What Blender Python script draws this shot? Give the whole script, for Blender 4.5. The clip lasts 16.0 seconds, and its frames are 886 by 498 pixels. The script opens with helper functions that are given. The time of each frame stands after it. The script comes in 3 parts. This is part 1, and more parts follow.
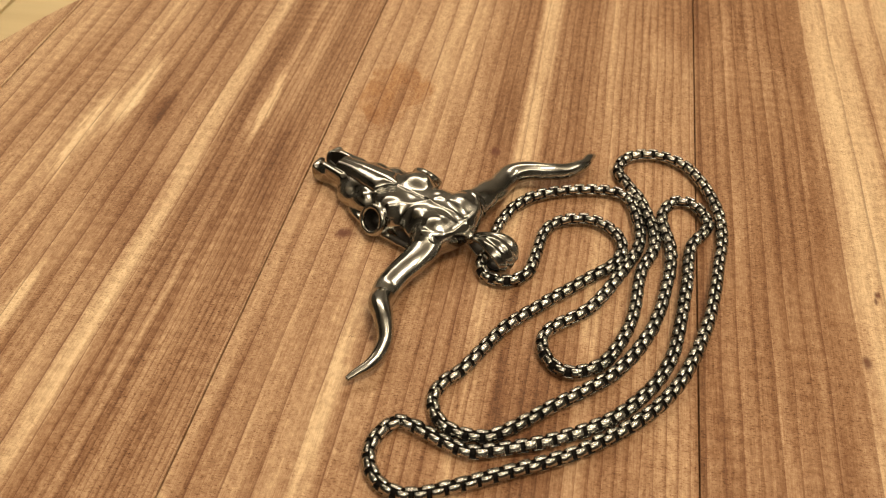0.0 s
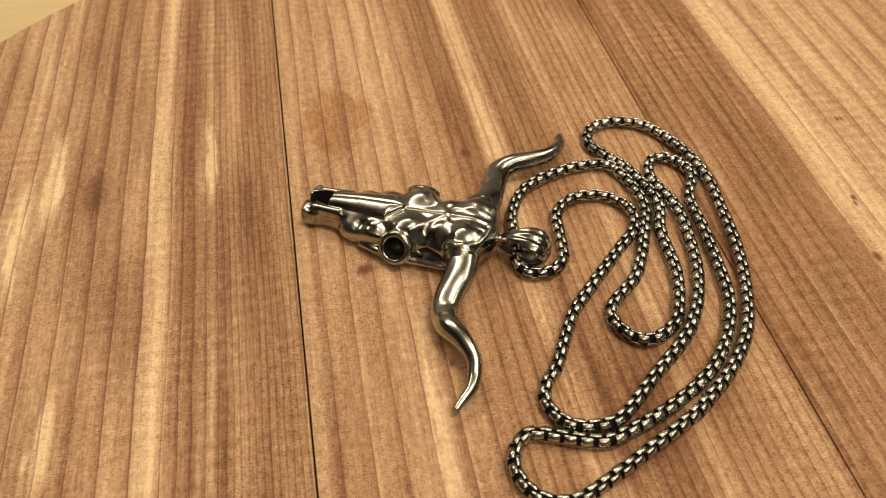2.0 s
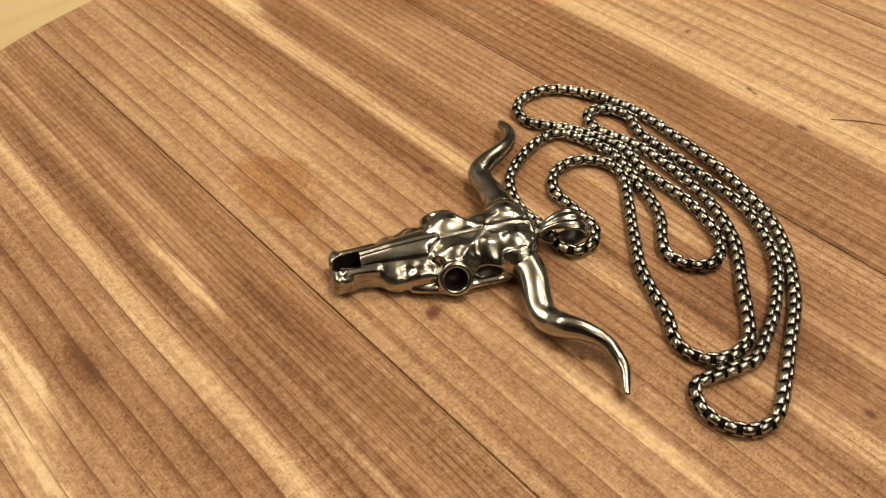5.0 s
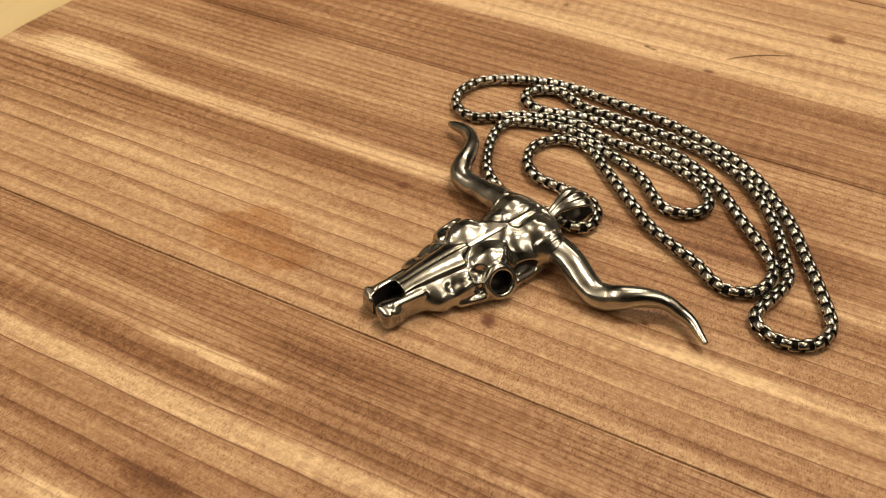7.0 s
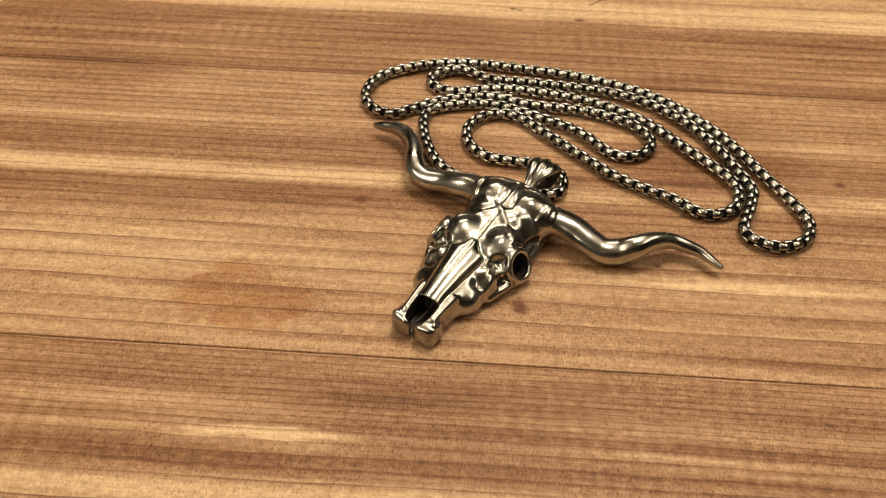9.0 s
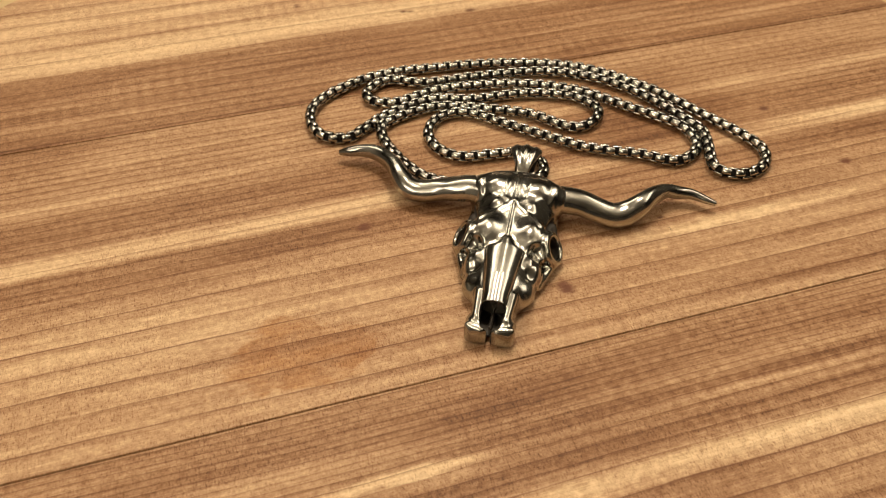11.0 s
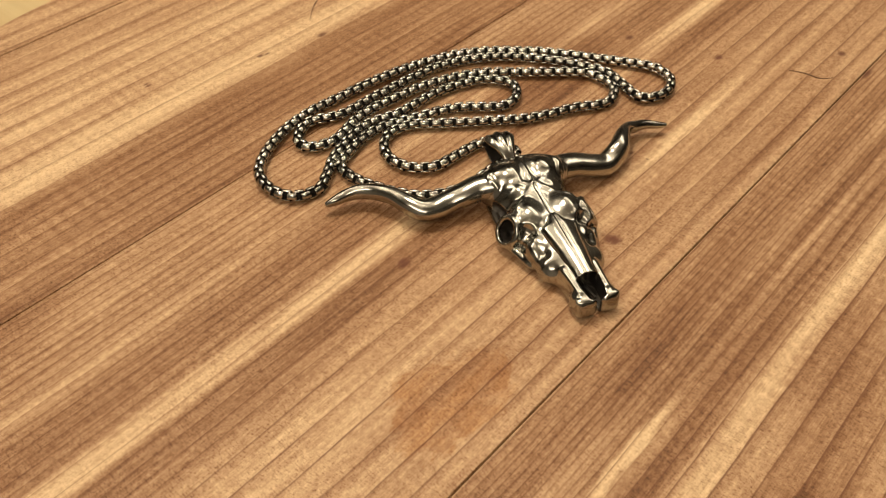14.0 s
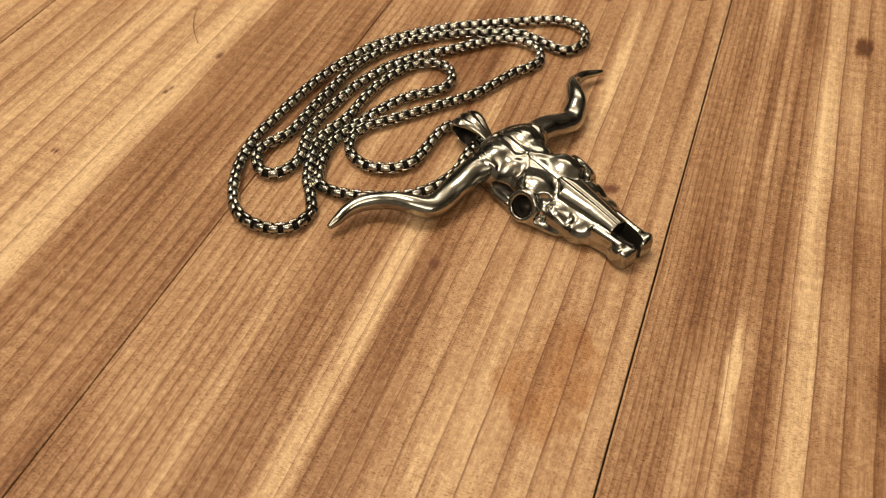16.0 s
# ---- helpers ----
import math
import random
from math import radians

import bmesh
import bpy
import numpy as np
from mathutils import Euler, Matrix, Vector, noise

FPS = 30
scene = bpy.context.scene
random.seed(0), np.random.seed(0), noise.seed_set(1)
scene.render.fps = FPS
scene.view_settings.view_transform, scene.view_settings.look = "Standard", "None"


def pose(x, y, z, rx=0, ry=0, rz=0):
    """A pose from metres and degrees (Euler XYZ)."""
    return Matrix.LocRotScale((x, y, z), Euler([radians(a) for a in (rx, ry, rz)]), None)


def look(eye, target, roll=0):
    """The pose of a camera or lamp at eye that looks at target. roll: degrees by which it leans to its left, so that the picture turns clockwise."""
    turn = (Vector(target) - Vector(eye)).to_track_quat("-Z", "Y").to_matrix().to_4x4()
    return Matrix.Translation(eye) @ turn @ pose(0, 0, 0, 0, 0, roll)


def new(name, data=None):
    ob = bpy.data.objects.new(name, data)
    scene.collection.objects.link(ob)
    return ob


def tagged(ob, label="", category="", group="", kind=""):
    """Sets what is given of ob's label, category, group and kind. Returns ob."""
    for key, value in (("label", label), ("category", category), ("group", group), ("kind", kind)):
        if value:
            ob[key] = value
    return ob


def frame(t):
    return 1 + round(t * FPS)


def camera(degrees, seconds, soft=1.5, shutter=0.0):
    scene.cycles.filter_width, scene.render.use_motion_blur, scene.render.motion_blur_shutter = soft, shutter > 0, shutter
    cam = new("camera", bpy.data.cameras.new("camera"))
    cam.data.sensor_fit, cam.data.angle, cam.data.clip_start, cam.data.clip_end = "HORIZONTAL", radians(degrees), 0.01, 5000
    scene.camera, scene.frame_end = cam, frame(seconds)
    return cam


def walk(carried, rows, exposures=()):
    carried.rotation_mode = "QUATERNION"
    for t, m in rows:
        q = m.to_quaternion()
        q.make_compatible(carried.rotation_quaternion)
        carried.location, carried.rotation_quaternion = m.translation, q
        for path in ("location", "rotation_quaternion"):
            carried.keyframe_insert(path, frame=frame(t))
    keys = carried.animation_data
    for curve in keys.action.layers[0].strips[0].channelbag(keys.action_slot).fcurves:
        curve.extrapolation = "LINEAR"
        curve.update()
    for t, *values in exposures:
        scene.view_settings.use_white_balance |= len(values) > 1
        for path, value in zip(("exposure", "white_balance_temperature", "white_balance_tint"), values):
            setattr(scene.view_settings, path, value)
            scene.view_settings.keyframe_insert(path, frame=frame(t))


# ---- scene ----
# A silver longhorn-skull pendant on a box chain, lying on a round cedar board.
# The origin is the middle of the board's top; the planks run along y.

# ---------------------------------------------------------------- camera
cam = camera(53.1, 16.0, soft=1.1)
cam.data.dof.use_dof, cam.data.dof.focus_distance, cam.data.dof.aperture_fstop = True, 0.186, 36.0
# seconds, bearing round the board, distance from its middle, height, turn off the middle, tilt, lean
ORBIT = [
    (0.0, 277.057, 0.15023, 0.13862, 3.919, -44.938, -0.131),
    (0.5, 271.732, 0.14999, 0.13830, 3.980, -44.930, -0.071),
    (1.0, 266.419, 0.14967, 0.13753, 4.065, -44.830, -0.120),
    (1.5, 260.650, 0.14986, 0.13766, 4.212, -44.839, -0.065),
    (2.0, 255.174, 0.15035, 0.13714, 4.375, -44.639, 0.031),
    (2.5, 250.150, 0.15065, 0.13698, 4.558, -44.528, -0.059),
    (3.0, 244.877, 0.15072, 0.13677, 4.642, -44.478, -0.151),
    (3.5, 239.494, 0.15100, 0.13674, 4.745, -44.411, -0.202),
    (4.0, 233.910, 0.15116, 0.13627, 4.823, -44.281, -0.250),
    (4.5, 228.946, 0.15073, 0.13655, 4.918, -44.420, -0.684),
    (4.7, 226.842, 0.15039, 0.13671, 4.948, -44.526, -0.676),
    (5.2, 221.347, 0.15063, 0.13668, 5.119, -44.482, -0.613),
    (5.7, 215.601, 0.15143, 0.13655, 5.322, -44.334, -0.198),
    (6.2, 209.896, 0.15211, 0.13619, 5.341, -44.199, 0.323),
    (6.8, 203.515, 0.15182, 0.13528, 4.820, -44.221, 0.736),
    (7.0, 201.536, 0.15157, 0.13482, 4.648, -44.213, 0.704),
    (7.5, 196.597, 0.14930, 0.13420, 3.857, -44.746, 0.730),
    (8.0, 191.569, 0.14933, 0.13283, 2.957, -44.588, 1.068),
    (8.5, 186.369, 0.14854, 0.13223, 2.497, -44.641, 0.908),
    (9.0, 181.082, 0.14787, 0.13100, 1.998, -44.756, 1.176),
    (9.6, 174.874, 0.14771, 0.13059, 1.523, -44.781, 1.242),
    (10.2, 168.675, 0.14821, 0.13140, 1.464, -44.808, 1.124),
    (10.8, 162.503, 0.14912, 0.13266, 1.639, -44.775, 0.887),
    (11.2, 158.413, 0.14983, 0.13338, 1.795, -44.690, 0.694),
    (11.5, 155.362, 0.15036, 0.13370, 1.894, -44.580, 0.544),
    (12.0, 150.710, 0.15048, 0.13389, 2.136, -44.491, 0.131),
    (12.5, 145.429, 0.15161, 0.13390, 2.196, -44.166, -0.024),
    (13.0, 140.146, 0.15293, 0.13460, 2.311, -43.918, -0.198),
    (13.5, 134.791, 0.15265, 0.13504, 2.340, -44.091, -0.476),
    (14.0, 129.653, 0.15137, 0.13427, 2.318, -44.438, -0.533),
    (14.5, 124.773, 0.15025, 0.13327, 2.223, -44.850, -0.536),
    (15.0, 119.554, 0.14949, 0.13320, 2.203, -45.349, -0.468),
    (15.5, 114.346, 0.14918, 0.13418, 2.088, -45.718, -0.470),
    (16.0, 108.845, 0.14851, 0.13480, 1.905, -46.004, -0.473),
]


def orbit_pose(bearing, radius, height, turn, tilt, lean):
    a, y, p = radians(bearing), radians(bearing + 180 + turn), radians(tilt)
    eye = Vector((radius * math.cos(a), radius * math.sin(a), height))
    ahead = Vector((math.cos(p) * math.cos(y), math.cos(p) * math.sin(y), math.sin(p)))
    return look(eye, eye + ahead, lean)


walk(cam, [(t, orbit_pose(*row)) for t, *row in ORBIT], exposures=[(0.0, 0.0), (16.0, 0.0)])

# ---------------------------------------------------------------- world and lights
world = bpy.data.worlds.new("world")
scene.world = world
world.use_nodes = True
world.node_tree.nodes["Background"].inputs[0].default_value = (1.0, 0.86, 0.68, 1)
world.node_tree.nodes["Background"].inputs[1].default_value = 0.03

TABLE_Z = -0.032          # top of the table under the board
FLOOR_Z = TABLE_Z - 0.75
CEILING_Z = FLOOR_Z + 2.45
ROOM = 1.9                # half the room's width

# unseen hanging lamps, assumed from the highlights: x, y, length along x, length along y, watts down, watts up
LAMPS = [(0.38, -0.18, 0.36, 0.36, 10.1, 7.6), (1.30, 0.20, 0.34, 1.00, 7.4, 9.3), (-0.60, 1.10, 1.60, 0.36, 14.8, 11.2), (0.10, -1.15, 1.40, 0.36, 7.7, 9.5)]
LAMP_DROP = 0.28
LAMP_COLOUR = (1.0, 0.86, 0.66)

# ---------------------------------------------------------------- node helpers


class Nodes:
    """Short hand for building one node material."""

    def __init__(self, name):
        self.material = bpy.data.materials.new(name)
        self.material.use_nodes = True
        self.tree = self.material.node_tree
        self.shader = self.tree.nodes["Principled BSDF"]

    def link(self, value, socket):
        if isinstance(value, bpy.types.NodeSocket):
            self.tree.links.new(value, socket)
        else:
            socket.default_value = value

    def add(self, kind):
        return self.tree.nodes.new(kind)

    def coords(self):
        return self.add("ShaderNodeTexCoord").outputs["Object"]

    def math(self, op, a, b=0.0, clamp=False):
        n = self.add("ShaderNodeMath")
        n.operation, n.use_clamp = op, clamp
        self.link(a, n.inputs[0]), self.link(b, n.inputs[1])
        return n.outputs[0]

    def mapping(self, vector, location=(0, 0, 0), scale=(1, 1, 1), rotation=(0, 0, 0)):
        n = self.add("ShaderNodeMapping")
        self.link(vector, n.inputs["Vector"])
        n.inputs["Location"].default_value, n.inputs["Scale"].default_value, n.inputs["Rotation"].default_value = location, scale, rotation
        return n.outputs[0]

    def noise(self, vector, scale=1.0, detail=3.0, rough=0.55, distort=0.0):
        n = self.add("ShaderNodeTexNoise")
        self.link(vector, n.inputs["Vector"])
        n.inputs["Scale"].default_value, n.inputs["Detail"].default_value = scale, detail
        n.inputs["Roughness"].default_value, n.inputs["Distortion"].default_value = rough, distort
        return n.outputs["Fac"]

    def range(self, value, a, b, c=0.0, d=1.0, smooth=True):
        n = self.add("ShaderNodeMapRange")
        n.interpolation_type = "SMOOTHSTEP" if smooth else "LINEAR"
        self.link(value, n.inputs[0])
        for k, v in enumerate((a, b, c, d)):
            self.link(v, n.inputs[k + 1])
        return n.outputs[0]

    def ramp(self, value, stops, interpolation="LINEAR"):
        n = self.add("ShaderNodeValToRGB")
        n.color_ramp.interpolation = interpolation
        self.link(value, n.inputs[0])
        e = n.color_ramp.elements
        while len(e) < len(stops):
            e.new(0.5)
        for item, (p, c) in zip(e, stops):
            item.position = p
            item.color = (c, c, c, 1) if isinstance(c, float) else (*c, 1)
        return n.outputs["Color"]

    def mix(self, factor, a, b, mode="MIX"):
        n = self.add("ShaderNodeMix")
        n.data_type, n.blend_type = "RGBA", mode
        self.link(factor, n.inputs[0]), self.link(a, n.inputs[6]), self.link(b, n.inputs[7])
        return n.outputs[2]

    def split(self, vector):
        n = self.add("ShaderNodeSeparateXYZ")
        self.link(vector, n.inputs[0])
        return n.outputs

    def join(self, x, y, z):
        n = self.add("ShaderNodeCombineXYZ")
        self.link(x, n.inputs[0]), self.link(y, n.inputs[1]), self.link(z, n.inputs[2])
        return n.outputs[0]

    def length(self, vector):
        n = self.add("ShaderNodeVectorMath")
        n.operation = "LENGTH"
        self.link(vector, n.inputs[0])
        return n.outputs["Value"]

    def bump(self, height, strength, distance):
        n = self.add("ShaderNodeBump")
        n.inputs["Strength"].default_value, n.inputs["Distance"].default_value = strength, distance
        self.link(height, n.inputs["Height"])
        self.tree.links.new(n.outputs[0], self.shader.inputs["Normal"])

    def set(self, **values):
        for key, value in values.items():
            self.link(value, self.shader.inputs[key.replace("_", " ")])
        return self.material


# ---------------------------------------------------------------- materials


def cedar():
    """Cedar planks: heartwood and sapwood bands, growth rings, flames, knots, a water mark and painted chain shade.
    Units inside: millimetres.
    """
    m = Nodes("cedar")
    mm = m.mapping(m.coords(), scale=(1000, 1000, 1000))
    x, y, z = m.split(mm)
    # the grain wanders a little along the plank
    wander = m.noise(m.mapping(mm, scale=(0.012, 0.009, 0.012)), 1.0, 2.0)
    wander = m.math("MULTIPLY", m.math("SUBTRACT", wander, 0.5), 2.6)
    ripple = m.noise(m.mapping(mm, scale=(0.30, 0.035, 0.3)), 1.0, 2.0)
    ripple = m.math("MULTIPLY", m.math("SUBTRACT", ripple, 0.5), 1.0)
    gx = m.math("ADD", m.math("ADD", x, wander), ripple)
    # tone across the boards, 0 dark heartwood to 1 pale sapwood
    left = m.ramp(m.range(gx, -160.0, 0.0, smooth=False), [((p + 160) / 160, t) for p, t in (
        (-160, 0.62), (-132, 0.64), (-121, 0.56), (-112, 0.62), (-104, 0.63), (-97, 0.53), (-90, 0.40), (-84, 0.50), (-79, 0.56), (-77, 0.68),
        (-73.4, 0.82), (-71.4, 0.42), (-68, 0.30), (-66, 0.46), (-63.5, 0.60), (-61.6, 0.36), (-58.5, 0.62), (-55, 0.42), (-47, 0.46),
        (-44, 0.61), (-38, 0.58), (-31, 0.55), (-25, 0.61), (-18, 0.57), (-10, 0.54), (-5, 0.44), (0, 0.40))])
    right = m.ramp(m.range(gx, 0.0, 160.0, smooth=False), [(p / 160, t) for p, t in (
        (0, 0.40), (2.2, 0.48), (3.8, 0.80), (7.6, 0.76), (9.4, 0.44), (15, 0.38), (21, 0.48), (25.5, 0.68), (28, 0.50), (37, 0.56), (46, 0.55),
        (47.4, 0.38), (53, 0.42), (56, 0.47), (60, 0.43), (68, 0.41), (75, 0.36), (79, 0.70), (85, 0.84), (93, 0.68), (104, 0.76), (118, 0.64),
        (136, 0.60), (160, 0.70))])
    tone = m.mix(m.math("GREATER_THAN", gx, 0.0), left, right)
    # broad blotches drawn out along the grain
    blotch = m.noise(m.mapping(mm, scale=(0.10, 0.011, 0.1)), 1.0, 4.0, 0.6)
    tone = m.math("ADD", tone, m.math("MULTIPLY", m.math("SUBTRACT", blotch, 0.5), 0.42))
    band = m.noise(m.mapping(mm, scale=(0.28, 0.024, 0.28), location=(5, 2, 0)), 1.0, 4.0, 0.6, 0.6)
    tone = m.math("ADD", tone, m.math("MULTIPLY", m.math("SUBTRACT", band, 0.5), 0.40))
    streak = m.noise(m.mapping(mm, scale=(0.85, 0.012, 0.85)), 1.0, 4.0, 0.65)
    tone = m.math("ADD", tone, m.math("MULTIPLY", m.math("SUBTRACT", streak, 0.5), 0.44))
    # flames of sapwood, broad paler and darker patches: x, y, half width, half length, strength
    edge = m.noise(m.mapping(mm, scale=(0.35, 0.05, 0.35)), 1.0, 3.0)
    frayed = m.join(m.math("ADD", x, m.math("MULTIPLY", m.math("SUBTRACT", edge, 0.5), 7.0)), y, 0.0)
    # the broad dark patch at (22, -55) paints the shade between chain loops
    for fx, fy, hx, hy, power in ((-100.5, 31, 2.6, 20, 0.40), (-106, 11, 2.2, 24, 0.36), (-63.3, 32, 1.9, 17, 0.34), (-93.5, -46, 2.2, 16, 0.34),
                                  (-90.5, 24, 3.2, 10, -0.20), (-22, -62, 1.8, 36, 0.18), (6, -48, 5.0, 44, -0.24), (22, -55, 18, 28, -0.15), (-22, 80, 14, 40, 0.13), (-82, -40, 18, 44, 0.10), (-58, 0, 9, 32, -0.12), (-80, -14, 9, 20, -0.12), (42, 98, 14, 24, -0.13), (10, 130, 5.0, 24, 0.45), (-2.0, 36, 3.0, 22, -0.10),
                                  (-40, -70, 4, 40, -0.12), (113.5, -57, 3, 3, -0.4), (-81.8, -91, 2.6, 6, -0.55)):
        reach = m.length(m.mapping(frayed, location=(-fx / hx, -fy / hy, 0), scale=(1 / hx, 1 / hy, 0)))
        tone = m.math("ADD", tone, m.range(reach, 0.35, 1.15, power, 0.0))
    # growth rings: a count of rings across each plank, close-set in some bands and wide in others
    count_l = m.ramp(m.range(gx, -160.0, 0.0, smooth=False), [((p + 160) / 160, c / 100) for p, c in (
        (-160, 0.0), (-72, 16.0), (-62, 20.0), (-46, 32.0), (-8, 38.7), (0, 41.4))])
    count_r = m.ramp(m.range(gx, 0.0, 160.0, smooth=False), [(p / 160, c / 100) for p, c in (
        (0, 41.4), (10, 44.7), (47, 61.5), (72, 69.0), (160, 81.6))])
    count = m.math("MULTIPLY", m.mix(m.math("GREATER_THAN", gx, 0.0), count_l, count_r), 100.0)
    ring = m.math("FRACT", count)
    late = m.math("MULTIPLY", m.range(ring, 0.55, 0.95), m.range(ring, 0.985, 0.955))
    line = m.math("MULTIPLY", m.range(ring, 0.89, 0.95), m.range(ring, 0.99, 0.962))
    fade = m.noise(m.mapping(mm, scale=(0.25, 0.02, 0.25), location=(7, 3, 0)), 1.0, 2.0)
    fade = m.range(fade, 0.34, 0.62, 0.22, 1.0)
    # fibres and the short ticks that the plane left across them
    fibre = m.noise(m.mapping(mm, scale=(7.0, 0.16, 7.0)), 1.0, 3.0, 0.6)
    speck = m.noise(m.mapping(mm, scale=(1.7, 1.2, 1.7)), 1.0, 4.0, 0.72)
    tick = m.noise(m.mapping(mm, scale=(1.1, 3.4, 1.1), rotation=(0, 0, 0.12)), 1.0, 3.0, 0.65)
    tick_zone = m.range(m.noise(m.mapping(mm, scale=(0.06, 0.03, 0.06), location=(3, 9, 0)), 1.0, 2.0), 0.30, 0.56)
    mottle = m.noise(m.mapping(mm, scale=(0.62, 0.50, 0.62), location=(4, 1, 0)), 1.0, 5.0, 0.72)
    tone = m.math("ADD", tone, m.math("MULTIPLY", m.math("SUBTRACT", mottle, 0.5), 0.60))
    tone = m.math("SUBTRACT", tone, m.math("MULTIPLY", late, 0.16))
    tone = m.math("ADD", tone, m.math("MULTIPLY", m.math("SUBTRACT", fibre, 0.5), 0.46))
    tone = m.math("ADD", tone, m.math("MULTIPLY", m.math("SUBTRACT", speck, 0.5), 0.50))
    tone = m.math("SUBTRACT", tone, m.math("MULTIPLY", m.math("MULTIPLY", m.range(tick, 0.50, 0.72), tick_zone), 0.36))
    # faint chatter of the plane, in bands across the grain
    chatter = m.math("SINE", m.math("ADD", m.math("MULTIPLY", y, 1.60), m.math("MULTIPLY", m.noise(m.mapping(mm, scale=(0.03, 0.03, 0.03)), 1.0, 2.0), 9.0)))
    chatter_zone = m.range(m.noise(m.mapping(mm, scale=(0.035, 0.014, 0.035), location=(11, 2, 0)), 1.0, 2.0), 0.45, 0.62)
    tone = m.math("ADD", tone, m.math("MULTIPLY", m.math("MULTIPLY", chatter, chatter_zone), m.range(m.math("ABSOLUTE", x), 36.0, 62.0, 0.012, 0.030)))
    tone = m.math("ADD", m.math("MULTIPLY", m.math("SUBTRACT", tone, 0.5), 1.28), 0.52)
    tone = m.math("MULTIPLY", m.math("ADD", tone, 0.2), 0.7)
    colour = m.ramp(tone, [((p + 0.2) * 0.7, c) for p, c in ((-0.2, (0.095, 0.037, 0.014)), (0.0, (0.150, 0.064, 0.025)), (0.25, (0.258, 0.1255, 0.0565)), (0.5, (0.398, 0.227, 0.119)),
                                                             (0.72, (0.546, 0.351, 0.199)), (1.0, (0.750, 0.547, 0.320)), (1.22, (0.835, 0.660, 0.418)))])
    dark_line = m.math("MULTIPLY", m.math("MULTIPLY", line, m.math("MULTIPLY", fade, m.range(mottle, 0.3, 0.6, 0.5, 1.0))), m.range(gx, -4.0, 8.0, 0.84, 0.52))
    colour = m.mix(dark_line, colour, (0.150, 0.058, 0.026, 1))
    # a reddish water mark, broken up along the grain
    wob = m.math("MULTIPLY", m.math("SUBTRACT", m.noise(m.mapping(mm, scale=(0.16, 0.09, 0.16)), 1.0, 5.0, 0.65), 0.5), 1.6)
    mark = m.math("ADD", m.length(m.mapping(m.join(x, y, 0.0), location=(32.5 / 9.5, -43 / 14.0, 0), scale=(1 / 9.5, 1 / 14.0, 0))), wob)
    patch = m.noise(m.mapping(mm, scale=(0.22, 0.11, 0.22), location=(2, 6, 0)), 1.0, 4.0, 0.65)
    inside = m.math("MULTIPLY", m.range(mark, 1.06, 0.88), m.range(patch, 0.36, 0.62, 0.40, 1.0))
    colour = m.mix(inside, colour, (0.84, 0.69, 0.53, 1), "MULTIPLY")
    # pin knots: x, y, radius
    for kx, ky, r in ((-30.3, -11.9, 1.5), (-2.0, 23.5, 1.5), (-31.6, -1.2, 1.1), (83.4, -9.1, 1.0), (96.0, 20.0, 0.9), (-12.0, -92.0, 1.4)):
        d = m.length(m.mapping(frayed, location=(-kx / r, -ky / (1.2 * r), 0), scale=(1 / r, 1 / (1.2 * r), 0)))
        colour = m.mix(m.range(d, 0.3, 1.35, 0.9, 0.0), colour, (0.130, 0.040, 0.020, 1))
    flat = m.join(x, y, 0.0)
    for kx, ky, rx, ry in ((-17.4, -40.3, 0.5, 0.9), (79.6, -28.2, 1.0, 1.9), (12.1, -84.7, 1.1, 1.5), (83.7, -11.1, 0.4, 1.2), (-36.9, -116.0, 1.3, 1.5), (-46.2, -111.0, 0.9, 3.2)):
        d = m.length(m.mapping(flat, location=(-kx / rx, -ky / ry, 0), scale=(1 / rx, 1 / ry, 0)))
        colour = m.mix(m.range(d, 0.3, 1.3, 0.85, 0.0), colour, (0.120, 0.040, 0.020, 1))
    m.bump(m.math("ADD", m.math("ADD", fibre, m.math("MULTIPLY", speck, 0.8)), m.math("MULTIPLY", tick, 0.5)), 0.22, 0.00015)
    return m.set(Base_Color=colour, Roughness=m.range(speck, 0.2, 0.8, 0.46, 0.60), Specular_IOR_Level=0.24)


def pale_wood(name, dark, light):
    m = Nodes(name)
    c = m.coords()
    grain = m.noise(m.mapping(c, scale=(3.0, 60.0, 3.0)), 1.0, 5.0, 0.6, 0.4)
    broad = m.noise(m.mapping(c, scale=(2.0, 14.0, 2.0)), 1.0, 3.0)
    colour = m.mix(m.range(m.math("ADD", m.math("MULTIPLY", grain, 0.5), m.math("MULTIPLY", broad, 0.5)), 0.35, 0.65), (*dark, 1), (*light, 1))
    m.bump(grain, 0.15, 0.0005)
    return m.set(Base_Color=colour, Roughness=0.5)


def silver(name, tint, rough, worn):
    m = Nodes(name)
    c = m.coords()
    haze = m.noise(m.mapping(c, scale=(180, 180, 180)), 1.0, 1.5)
    scratch = m.noise(m.mapping(c, scale=(900, 2600, 900), rotation=(0, 0, 0.6)), 1.0, 2.0)
    colour = m.mix(m.range(haze, 0.30, 0.75), tuple(v * (1 - worn) for v in tint) + (1,), (*tint, 1))
    dents = m.noise(m.mapping(c, scale=(620, 620, 620)), 1.0, 2.0, 0.55, 0.6)
    m.bump(m.math("ADD", m.math("ADD", m.math("MULTIPLY", haze, 0.5), m.math("MULTIPLY", scratch, 0.07)), m.math("MULTIPLY", dents, 0.10)), 0.15, 0.0006)
    return m.set(Base_Color=colour, Metallic=1.0, Roughness=m.range(haze, 0.25, 0.75, rough, rough * 1.9))


